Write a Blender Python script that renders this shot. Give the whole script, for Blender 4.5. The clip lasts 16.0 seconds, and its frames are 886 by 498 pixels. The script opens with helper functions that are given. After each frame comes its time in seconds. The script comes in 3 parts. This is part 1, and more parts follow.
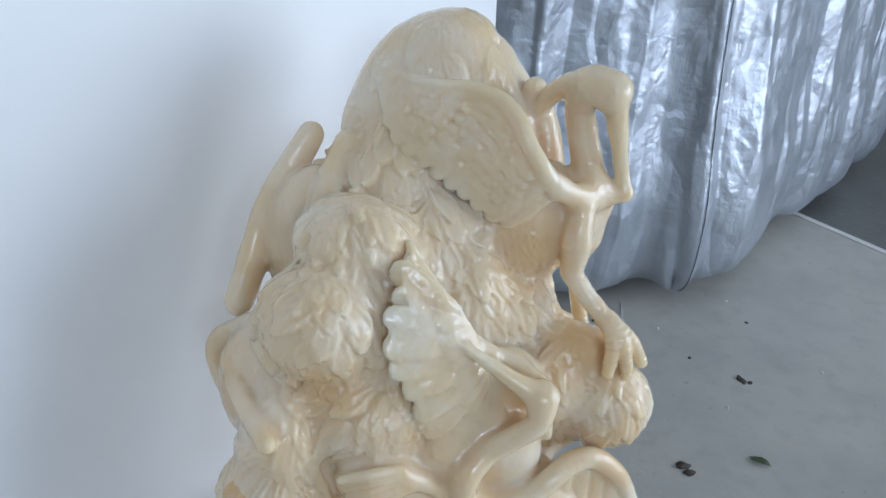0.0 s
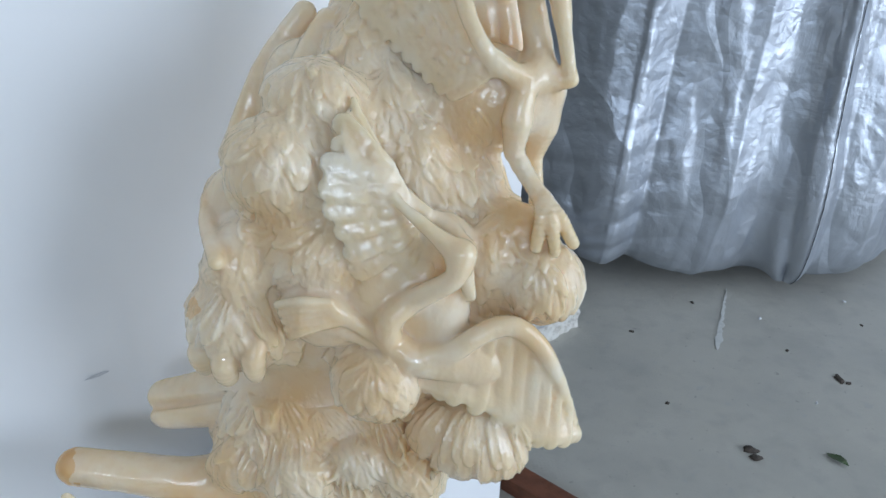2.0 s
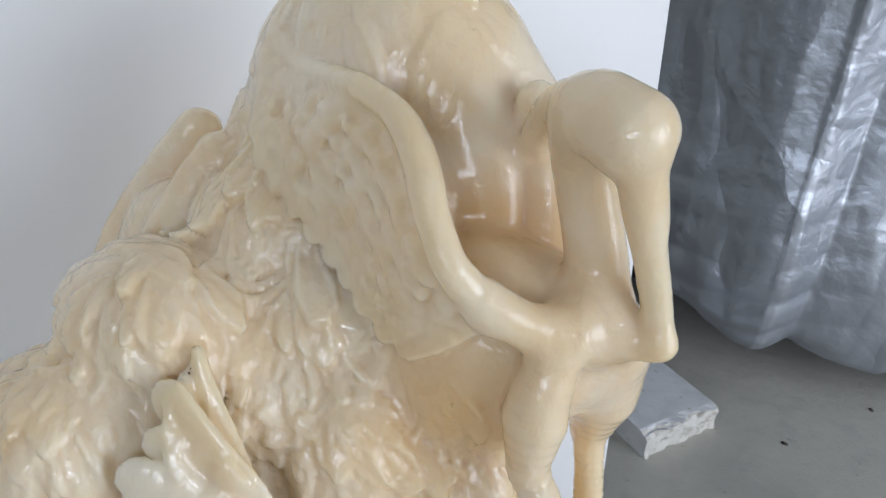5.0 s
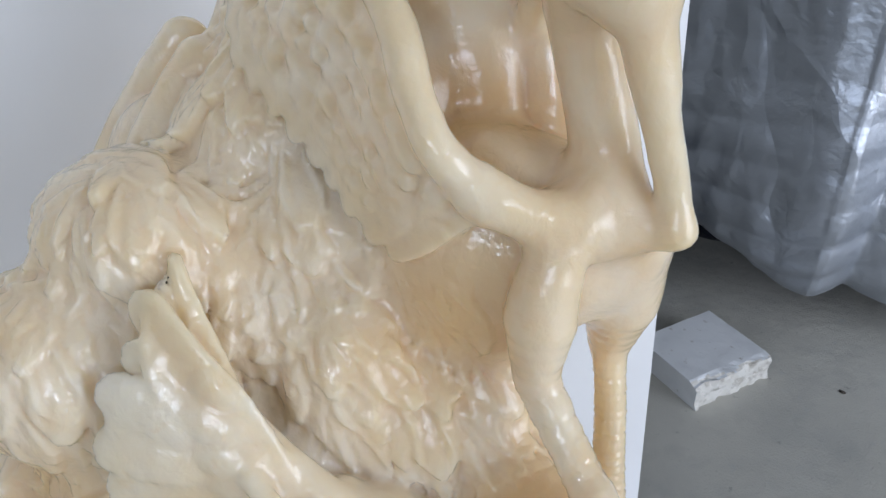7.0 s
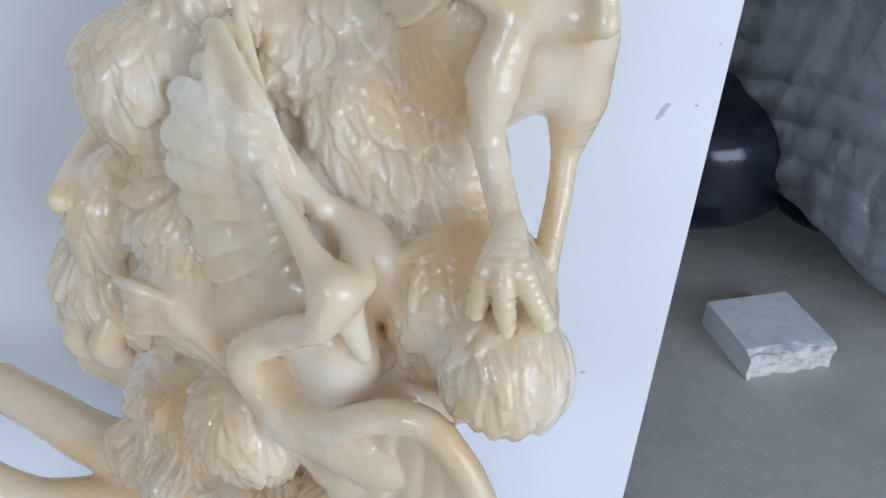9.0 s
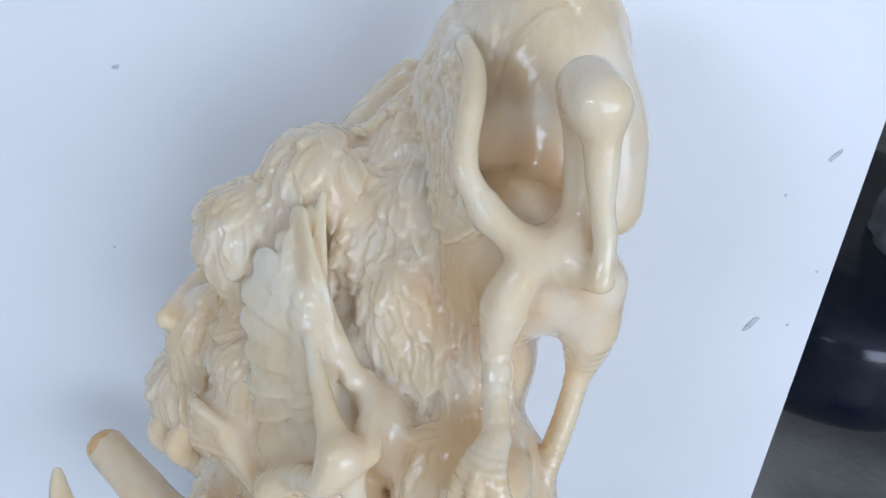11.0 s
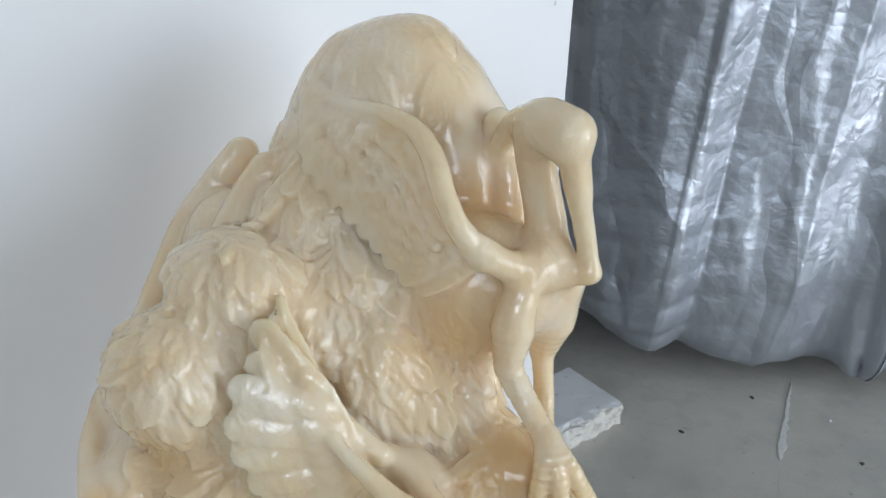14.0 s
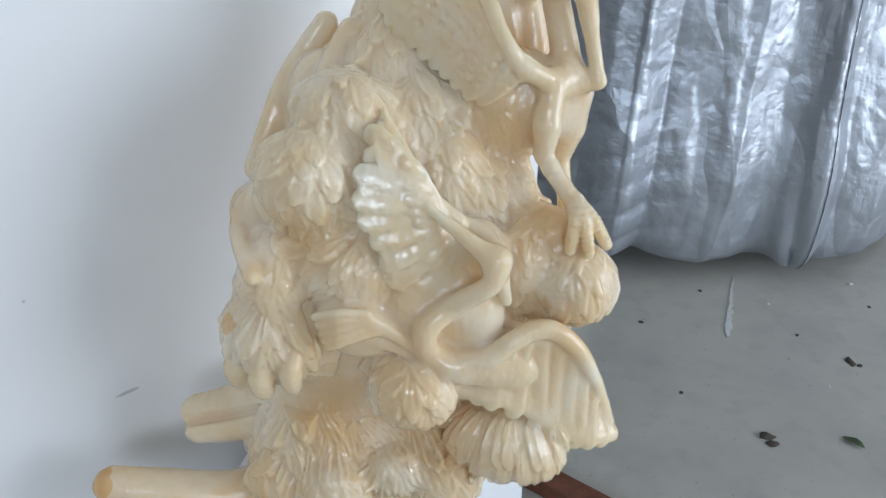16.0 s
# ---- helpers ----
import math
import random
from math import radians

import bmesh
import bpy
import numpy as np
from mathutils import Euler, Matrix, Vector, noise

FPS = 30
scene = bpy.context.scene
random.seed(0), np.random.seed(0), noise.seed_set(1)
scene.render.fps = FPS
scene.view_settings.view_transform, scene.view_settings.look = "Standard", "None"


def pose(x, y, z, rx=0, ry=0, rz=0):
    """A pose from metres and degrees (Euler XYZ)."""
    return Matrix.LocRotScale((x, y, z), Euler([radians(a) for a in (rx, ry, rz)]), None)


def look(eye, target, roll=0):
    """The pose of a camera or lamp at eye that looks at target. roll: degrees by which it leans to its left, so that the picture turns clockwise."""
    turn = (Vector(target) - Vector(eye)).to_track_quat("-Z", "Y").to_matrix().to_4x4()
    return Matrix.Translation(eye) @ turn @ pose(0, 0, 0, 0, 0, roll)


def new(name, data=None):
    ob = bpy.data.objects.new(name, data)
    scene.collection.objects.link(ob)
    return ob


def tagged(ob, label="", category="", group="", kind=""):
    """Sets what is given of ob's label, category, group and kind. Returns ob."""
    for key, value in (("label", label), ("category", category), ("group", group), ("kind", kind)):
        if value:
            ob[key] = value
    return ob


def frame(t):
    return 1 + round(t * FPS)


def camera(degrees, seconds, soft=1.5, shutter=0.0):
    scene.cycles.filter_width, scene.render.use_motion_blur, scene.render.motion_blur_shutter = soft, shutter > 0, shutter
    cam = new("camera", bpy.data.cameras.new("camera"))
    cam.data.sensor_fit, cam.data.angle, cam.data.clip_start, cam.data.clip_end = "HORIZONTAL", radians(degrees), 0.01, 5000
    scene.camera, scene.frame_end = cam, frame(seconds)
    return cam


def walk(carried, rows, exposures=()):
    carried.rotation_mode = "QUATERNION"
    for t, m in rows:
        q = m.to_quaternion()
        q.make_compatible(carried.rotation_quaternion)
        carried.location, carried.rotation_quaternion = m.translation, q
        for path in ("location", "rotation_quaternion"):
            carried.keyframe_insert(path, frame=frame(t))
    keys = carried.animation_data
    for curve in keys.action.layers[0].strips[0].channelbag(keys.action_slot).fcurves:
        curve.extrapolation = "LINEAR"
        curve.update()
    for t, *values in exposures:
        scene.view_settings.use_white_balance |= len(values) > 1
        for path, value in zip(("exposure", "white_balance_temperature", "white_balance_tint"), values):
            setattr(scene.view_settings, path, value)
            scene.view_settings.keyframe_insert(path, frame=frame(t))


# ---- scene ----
cam = camera(58.18, 16.0)
# seconds, place in metres, turn in degrees
ROWS = [
    (0.0, 0.0000, 0.0000, 1.6808, 62.339, -0.984, -0.093),
    (0.5, -0.0086, -0.1290, 1.6688, 62.821, -0.962, 0.906),
    (1.0, 0.0247, -0.1877, 1.6421, 62.412, -0.705, 3.405),
    (1.5, 0.1272, -0.1535, 1.6048, 61.727, -0.626, 7.971),
    (2.0, 0.2589, -0.1114, 1.5957, 61.788, -1.119, 13.316),
    (2.5, 0.3103, -0.0463, 1.6093, 62.845, -2.022, 17.299),
    (3.0, 0.3058, 0.0668, 1.6097, 63.381, -2.430, 20.234),
    (3.5, 0.2748, 0.1947, 1.6083, 63.001, -2.186, 22.270),
    (4.0, 0.2449, 0.2912, 1.5962, 62.125, -1.698, 23.386),
    (4.2, 0.2383, 0.3254, 1.5927, 61.693, -1.480, 23.731),
    (6.5, 0.2541, 0.5109, 1.5591, 58.583, 2.818, 27.239),
    (7.0, 0.2585, 0.4583, 1.5330, 58.047, 3.302, 27.235),
    (7.5, 0.2663, 0.4089, 1.5076, 57.390, 2.989, 27.637),
    (8.0, 0.3083, 0.3562, 1.4898, 56.190, 1.877, 28.870),
    (8.2, 0.3265, 0.3435, 1.4877, 55.419, 1.213, 30.130),
    (10.3, 0.5290, 0.4190, 1.5465, 58.142, -4.063, 56.292),
    (10.5, 0.5279, 0.4179, 1.5606, 59.600, -4.447, 56.494),
    (11.0, 0.5087, 0.4231, 1.5928, 62.411, -4.927, 56.315),
    (11.5, 0.4774, 0.4186, 1.6113, 63.734, -4.580, 53.755),
    (12.0, 0.4158, 0.4081, 1.6185, 63.275, -3.972, 48.350),
    (12.5, 0.3079, 0.3725, 1.6129, 62.555, -2.963, 38.829),
    (13.0, 0.2262, 0.2984, 1.6170, 63.230, -2.123, 26.353),
    (13.5, 0.2222, 0.2700, 1.6259, 62.522, -1.428, 19.791),
    (14.0, 0.2512, 0.2129, 1.6391, 63.488, -0.865, 17.359),
    (14.5, 0.2861, 0.1266, 1.6447, 64.329, -0.219, 16.369),
    (15.0, 0.2899, 0.0347, 1.6461, 64.357, 0.493, 15.747),
    (15.5, 0.2670, -0.0518, 1.6283, 63.312, 0.927, 14.544),
    (16.0, 0.2138, -0.1151, 1.6083, 61.388, 0.642, 11.932),
]
# seconds, stops, kelvin, tint
EXPOSURES = [(0.0, -0.12, 5950, 11), (1.5, -0.08, 5950, 11), (2.5, -0.1, 6250, 9), (3.5, -0.15, 6600, 12), (7.5, -0.07, 6220, 15), (8.2, -0.07, 5970, 15), (10.3, -0.1, 5850, 15), (11.0, -0.08, 5850, 14), (12.0, -0.13, 6490, 14), (13.0, -0.12, 6680, 12), (14.0, -0.12, 6580, 11), (16.0, -0.06, 6370, 11)]
walk(cam, [(t, pose(*row)) for t, *row in ROWS], EXPOSURES)

# ---- light ----
world = bpy.data.worlds.new("daylight")
scene.world = world
world.use_nodes = True
wn = world.node_tree.nodes
sky = wn.new("ShaderNodeTexSky")
sky.sky_type, sky.sun_disc = "NISHITA", False
sky.sun_elevation, sky.sun_rotation = radians(40), radians(110)
wn["Background"].inputs[1].default_value = 0.1
world.node_tree.links.new(sky.outputs[0], wn["Background"].inputs[0])


def opening_light(name, at, target, width, height, watts, colour):
    lamp = bpy.data.lights.new(name, "AREA")
    lamp.shape, lamp.size, lamp.size_y, lamp.energy, lamp.color = "RECTANGLE", width, height, watts, colour
    ob = new(name, lamp)
    ob.matrix_world = look(at, target)
    return ob


# added area lights: daylight from unseen openings, right and behind the camera
opening_light("added_door_light", (5.9, 0.5, 1.95), (0, 1.4, 1.3), 4.4, 3.2, 235, (0.75, 0.86, 1.0))
opening_light("added_window_light", (1.6, -4.9, 3.3), (0, 0.6, 1.4), 2.4, 1.2, 105, (0.75, 0.86, 1.0))

# ---- materials ----
def material(name, colour, rough=0.5, metal=0.0, spots=(), bumps=(), rough_vary=0.0, creases=(), **extra):
    """spots: (scale, low, high, colour, amount) blends by noise; bumps: (scale, metres) relief; creases: (scale, metres, flatten) relief of sharp folds."""
    m = bpy.data.materials.new(name)
    m.use_nodes = True
    nodes, links = m.node_tree.nodes, m.node_tree.links
    bsdf = nodes["Principled BSDF"]
    bsdf.inputs["Roughness"].default_value, bsdf.inputs["Metallic"].default_value = rough, metal
    for key, value in extra.items():
        bsdf.inputs[key.replace("_", " ")].default_value = value
    place = nodes.new("ShaderNodeTexCoord").outputs["Object"]

    def grain(scale, detail=6.0, distort=0.0):
        n = nodes.new("ShaderNodeTexNoise")
        n.inputs["Scale"].default_value, n.inputs["Detail"].default_value, n.inputs["Distortion"].default_value = scale, detail, distort
        links.new(place, n.inputs["Vector"])
        return n.outputs["Fac"]

    def span(fac, low, high, a, b):
        r = nodes.new("ShaderNodeMapRange")
        for i, v in enumerate((low, high, a, b)):
            r.inputs[i + 1].default_value = v
        links.new(fac, r.inputs[0])
        return r.outputs[0]

    last = nodes.new("ShaderNodeRGB")
    last.outputs[0].default_value = (*colour, 1)
    last = last.outputs[0]
    for scale, low, high, tone, amount in spots:
        mix = nodes.new("ShaderNodeMix")
        mix.data_type = "RGBA"
        links.new(span(grain(scale), low, high, 0, amount), mix.inputs["Factor"])
        links.new(last, mix.inputs["A"])
        mix.inputs["B"].default_value = (*tone, 1)
        last = mix.outputs["Result"]
    links.new(last, bsdf.inputs["Base Color"])
    if rough_vary:
        links.new(span(grain(14), 0.3, 0.7, rough - rough_vary, rough + rough_vary), bsdf.inputs["Roughness"])
    normal = None
    for scale, depth, *twist in bumps:
        b = nodes.new("ShaderNodeBump")
        b.inputs["Strength"].default_value, b.inputs["Distance"].default_value = 1.0, depth
        links.new(grain(scale, 4.0, *twist), b.inputs["Height"])
        if normal:
            links.new(normal, b.inputs["Normal"])
        normal = b.outputs[0]
    for scale, depth, flatten in creases:
        bend = nodes.new("ShaderNodeTexNoise")
        bend.inputs["Scale"].default_value, bend.inputs["Detail"].default_value = scale * 0.4, 3
        links.new(place, bend.inputs["Vector"])
        warp = nodes.new("ShaderNodeVectorMath")
        warp.operation = "MULTIPLY_ADD"
        links.new(bend.outputs["Color"], warp.inputs[0])
        warp.inputs[1].default_value = [1.6 / scale] * 3
        links.new(place, warp.inputs[2])
        squeeze = nodes.new("ShaderNodeVectorMath")
        squeeze.operation = "MULTIPLY"
        squeeze.inputs[1].default_value = (1, 1, flatten)
        links.new(warp.outputs[0], squeeze.inputs[0])
        cells = nodes.new("ShaderNodeTexVoronoi")
        cells.feature = "DISTANCE_TO_EDGE"
        cells.inputs["Scale"].default_value = scale
        links.new(squeeze.outputs[0], cells.inputs["Vector"])
        b = nodes.new("ShaderNodeBump")
        b.inputs["Strength"].default_value, b.inputs["Distance"].default_value = 1.0, depth
        links.new(cells.outputs["Distance"], b.inputs["Height"])
        if normal:
            links.new(normal, b.inputs["Normal"])
        normal = b.outputs[0]
    if normal:
        links.new(normal, bsdf.inputs["Normal"])
    return m


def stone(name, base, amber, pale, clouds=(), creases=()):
    """Translucent polished stone; clouds: (x, y, z, radius) of amber tone, which also paints in the warm glow of
    hollows.
    """
    m = material(name, base, 0.15, spots=((6, 0.48, 0.68, amber, 0.6), (13, 0.46, 0.66, pale, 0.7), (60, 0.66, 0.78, amber, 0.35)),
                 bumps=((70, 0.0008, 0.8), (190, 0.0003, 0.4)), rough_vary=0.05, creases=creases, Subsurface_Weight=0.8, Subsurface_Radius=(1.0, 1.0, 0.85),
                 Subsurface_Scale=0.019, Coat_Weight=0.15, Coat_Roughness=0.03, Specular_IOR_Level=0.42)
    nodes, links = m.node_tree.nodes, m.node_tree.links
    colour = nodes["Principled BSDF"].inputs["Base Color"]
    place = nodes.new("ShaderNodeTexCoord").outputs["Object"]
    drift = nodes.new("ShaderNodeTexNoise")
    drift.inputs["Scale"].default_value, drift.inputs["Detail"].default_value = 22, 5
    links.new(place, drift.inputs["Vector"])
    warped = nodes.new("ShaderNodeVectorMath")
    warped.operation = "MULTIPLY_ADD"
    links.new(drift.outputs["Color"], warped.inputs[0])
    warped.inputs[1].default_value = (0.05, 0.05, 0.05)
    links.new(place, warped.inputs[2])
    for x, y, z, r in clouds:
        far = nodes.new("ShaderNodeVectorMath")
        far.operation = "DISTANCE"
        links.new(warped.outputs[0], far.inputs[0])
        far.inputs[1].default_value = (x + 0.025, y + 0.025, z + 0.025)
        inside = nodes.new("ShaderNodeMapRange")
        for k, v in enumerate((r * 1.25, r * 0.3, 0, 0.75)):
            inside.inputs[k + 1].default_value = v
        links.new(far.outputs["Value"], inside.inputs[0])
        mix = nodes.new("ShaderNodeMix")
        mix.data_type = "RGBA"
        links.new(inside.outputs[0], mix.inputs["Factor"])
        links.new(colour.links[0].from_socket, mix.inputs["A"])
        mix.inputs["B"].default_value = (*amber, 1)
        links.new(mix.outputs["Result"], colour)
    return m


# amber stone on the flank; in the hollows, warm glow painted into the colour
AMBER_AND_GLOW = ((0.095, 0.750, 1.290, 0.050), (0.155, 0.715, 1.185, 0.042), (0.100, 0.800, 1.365, 0.045), (-0.105, 0.640, 1.190, 0.045), (0.050, 0.650, 0.900, 0.060), (0.085, 0.680, 1.140, 0.035), (-0.10, 0.62, 0.93, 0.05))
CREAM, HONEY, PALE = (0.80, 0.635, 0.415), (0.76, 0.50, 0.24), (0.86, 0.765, 0.615)
STONE = stone("polished_cream_stone", CREAM, HONEY, PALE, AMBER_AND_GLOW)
CARVED = stone("carved_cream_stone", CREAM, HONEY, PALE, AMBER_AND_GLOW, ((46, 0.0020, 0.55), (105, 0.0006, 0.7)))
AMBER = stone("amber_stain_in_stone", (0.74, 0.46, 0.20), (0.62, 0.34, 0.12), (0.80, 0.60, 0.38))
BOARD = material("white_panel", (0.88, 0.88, 0.88), 0.42, spots=((2.5, 0.45, 0.7, (0.81, 0.81, 0.82), 0.5), (90, 0.72, 0.8, (0.6, 0.6, 0.6), 0.15)), bumps=((18, 0.0006),))
CONCRETE = material("grey_concrete", (0.50, 0.48, 0.42), 0.55,
                    spots=((0.9, 0.4, 0.7, (0.48, 0.465, 0.42), 0.8), (7, 0.5, 0.75, (0.56, 0.54, 0.48), 0.5), (2.6, 0.48, 0.66, (0.36, 0.355, 0.325), 0.5), (11, 0.52, 0.70, (0.36, 0.35, 0.32), 0.4), (45, 0.66, 0.74, (0.14, 0.13, 0.12), 0.4), (18, 0.64, 0.7, (0.42, 0.42, 0.40), 0.5)),
                    bumps=((25, 0.003), (160, 0.0015)), rough_vary=0.15)
TARP = material("silver_tarpaulin", (0.46, 0.49, 0.535), 0.42, 0.68, spots=((3, 0.45, 0.7, (0.41, 0.44, 0.48), 0.6), (60, 0.62, 0.75, (0.42, 0.44, 0.47), 0.4)), bumps=((5, 0.010, 1.0), (26, 0.0020, 0.6)), rough_vary=0.08,
                creases=((2.2, 0.060, 0.4), (5.5, 0.012, 0.7), (15, 0.0018, 1.8)))
MARBLE = material("white_marble_block", (0.74, 0.75, 0.76), 0.45, spots=((12, 0.5, 0.75, (0.6, 0.61, 0.63), 0.6), (40, 0.66, 0.74, (0.35, 0.31, 0.26), 0.7)), bumps=((60, 0.0012),))
MARBLE_RAW = material("broken_marble", (0.72, 0.69, 0.63), 0.8, spots=((30, 0.55, 0.7, (0.3, 0.26, 0.2), 0.75),), bumps=((40, 0.005), (140, 0.002)))
BLACK = material("black_gloss", (0.008, 0.011, 0.022), 0.18, spots=((6, 0.45, 0.7, (0.012, 0.016, 0.03), 0.7),), bumps=((20, 0.0008),))
WOOD = material("red_brown_wood", (0.20, 0.075, 0.04), 0.5, spots=((25, 0.4, 0.7, (0.11, 0.04, 0.022), 0.8),), bumps=((90, 0.002),))
LEAF = material("green_leaf", (0.05, 0.09, 0.03), 0.5, spots=((80, 0.4, 0.7, (0.1, 0.1, 0.05), 0.6),), bumps=((200, 0.001),))
DIRT = material("dark_debris", (0.06, 0.05, 0.04), 0.9, spots=((120, 0.4, 0.7, (0.13, 0.10, 0.08), 0.7),), bumps=((200, 0.003),))
LIME = material("pale_splash", (0.66, 0.66, 0.63), 0.8, spots=((60, 0.45, 0.7, (0.56, 0.56, 0.53), 0.8),), bumps=((120, 0.002),))
WALL = material("plaster_wall", (0.62, 0.61, 0.58), 0.8, spots=((1.5, 0.4, 0.7, (0.5, 0.5, 0.48), 0.6), (30, 0.5, 0.7, (0.66, 0.65, 0.62), 0.5)), bumps=((50, 0.002),))
MORTAR = material("pale_mortar", (0.74, 0.72, 0.67), 0.8, spots=((8, 0.45, 0.7, (0.58, 0.57, 0.53), 0.7), (60, 0.5, 0.7, (0.66, 0.65, 0.61), 0.6)), bumps=((60, 0.003),))
# plain darker tone for the floor field behind the joint
DARKFLOOR = material("dark_concrete", (0.15, 0.15, 0.14), 0.45, spots=((2, 0.4, 0.7, (0.10, 0.105, 0.10), 0.8), (30, 0.5, 0.7, (0.20, 0.195, 0.18), 0.5)), bumps=((40, 0.003),))
THREAD = material("dark_thread", (0.03, 0.035, 0.04), 0.7, spots=((150, 0.5, 0.6, (0.25, 0.27, 0.29), 0.7),))
SMUDGE = material("grey_smudge", (0.52, 0.53, 0.55), 0.6, spots=((300, 0.45, 0.6, (0.70, 0.70, 0.71), 0.9),))

# ---- helpers of shape ----
def thing(name, bm, mat, label="", category="", kind="", smooth=False, parent=None):
    me = bpy.data.meshes.new(name)
    bm.to_mesh(me)
    bm.free()
    for m in mat if isinstance(mat, (list, tuple)) else [mat]:
        me.materials.append(m)
    if smooth:
        me.polygons.foreach_set("use_smooth", [True] * len(me.polygons))
    ob = new(name, me)
    if parent:
        ob.parent = parent
    return tagged(ob, label, category, "", kind)


def part(name, bm, mat, parent, label="", smooth=False):
    return thing(name, bm, mat, label, smooth=smooth, parent=parent)


def box(bm, lo, hi, m=Matrix()):
    made = bmesh.ops.create_cube(bm, size=1.0)["verts"]
    mid, size = (Vector(lo) + Vector(hi)) / 2, Vector(hi) - Vector(lo)
    bmesh.ops.transform(bm, verts=made, matrix=m @ Matrix.Translation(mid) @ Matrix.Diagonal((*size, 1)))
    return made


def bevelled(bm, width, segments=2):
    bmesh.ops.bevel(bm, geom=bm.edges[:], offset=width, segments=segments, profile=0.6, affect="EDGES")


def curve_points(points, steps):
    """Points along a smooth line through the given ones."""
    p = np.array([points[0], *points, points[-1]], float)
    out = []
    for i in range(1, len(p) - 2):
        for t in np.linspace(0, 1, steps, endpoint=False):
            a, b, c, d = p[i - 1:i + 3]
            out.append(0.5 * (2 * b + (c - a) * t + (2 * a - 5 * b + 4 * c - d) * t**2 + (3 * b - a - 3 * c + d) * t**3))
    return np.array([*out, p[-2]])


# ---- structure ----
bm = bmesh.new()
box(bm, (-5, -5, -0.12), (6, 7, 0))
thing("floor", bm, CONCRETE, "worn grey concrete workshop floor with stains and dust", "floor", "structure")
# walls, openings and ceiling are unseen, added to close the room for light
for name, lo, hi in (("wall_north", (-5, 7, 0), (6, 7.2, 4.4)), ("wall_west", (-5.2, -5, 0), (-5, 7.2, 4.4))):
    bm = bmesh.new()
    box(bm, lo, hi)
    thing(name, bm, WALL, "unseen plain plastered wall, added to close the room", "wall", "structure")
bm = bmesh.new()
for lo, hi in (((6, -5, 0), (6.2, -1.8, 4.4)), ((6, 2.8, 0), (6.2, 7.2, 4.4)), ((6, -1.8, 3.9), (6.2, 2.8, 4.4))):
    box(bm, lo, hi)
thing("wall_east", bm, WALL, "unseen plastered wall, added with a wide doorway for the light", "wall", "structure")
bm = bmesh.new()
for lo, hi in (((-5.2, -5.2, 0), (6.2, -5, 2.2)), ((-5.2, -5.2, 4.0), (6.2, -5, 4.4)), ((-5.2, -5.2, 2.2), (0.2, -5, 4.0)), ((3.0, -5.2, 2.2), (6.2, -5, 4.0))):
    box(bm, lo, hi)
thing("wall_south", bm, WALL, "unseen plastered wall, added with a wide window opening for the light", "wall", "structure")
bm = bmesh.new()
box(bm, (-5.2, -5.2, 4.4), (6.2, 7.2, 4.55))
thing("ceiling", bm, WALL, "unseen plain pale ceiling, added to close the room", "ceiling", "structure")

# white backing panel behind the statue
EDGE = Vector((0.0927, 1.311, 0))
ALONG = Vector((-0.6492, -0.7607, 0))
PANEL = Matrix(((ALONG.x, ALONG.y, 0, EDGE.x), (ALONG.y, -ALONG.x, 0, EDGE.y), (0, 0, 1, 0), (0, 0, 0, 1)))
bm = bmesh.new()
box(bm, (0, 0, 0.002), (2.1, 0.012, 2.5), PANEL)
bevelled(bm, 0.002)
panel = thing("backing_panel", bm, BOARD, "upright smooth white backing panel with faint smudges", "panel")

# ---- carving: the statue is one solid, blended from ellipsoids, tubes and feathers ----
CELL = 0.002
LOW, HIGH = np.array([-0.43, 0.46, 0.70]), np.array([0.30, 0.99, 1.56])
AXES = [np.arange(a, b, CELL) for a, b in zip(LOW, HIGH)]
FIELD = np.full([len(a) for a in AXES], 0.03, np.float32)
RELIEF = np.zeros_like(FIELD)


def window(lo, hi, grow):
    cut = []
    for axis in range(3):
        i = int(np.clip((lo[axis] - grow - LOW[axis]) / CELL, 0, len(AXES[axis]) - 1))
        j = int(np.clip((hi[axis] + grow - LOW[axis]) / CELL + 2, i + 1, len(AXES[axis])))
        cut.append(slice(i, j))
    grid = np.stack(np.meshgrid(*[AXES[a][c] for a, c in enumerate(cut)], indexing="ij"), -1).astype(np.float32)
    return tuple(cut), grid


def blend(a, b, k):
    h = np.maximum(k - np.abs(a - b), 0) / k
    return np.minimum(a, b) - h * h * k / 4


def lump(c, r, turn=(0, 0, 0), k=0.012, ridges=0.0, depth=0.0, cut=False):
    """An ellipsoid; ridges: spacing of grooves across its first axis."""
    c, r = np.array(c, float), np.array(r, float)
    m = np.array(Euler([radians(a) for a in turn]).to_matrix(), np.float32)
    half = np.sqrt(((m * r) ** 2).sum(1))
    where, p = window(c - half, c + half, k + 0.006)
    q = (p - c.astype(np.float32)) @ m
    k0 = np.linalg.norm(q / r.astype(np.float32), axis=-1)
    d = k0 * (k0 - 1) / (np.linalg.norm(q / (r * r).astype(np.float32), axis=-1) + 1e-6)
    if ridges:
        d = d + depth * np.cos(q[..., 0] * (2 * math.pi / ridges))
    FIELD[where] = -blend(-FIELD[where], d, k) if cut else blend(FIELD[where], d, k)


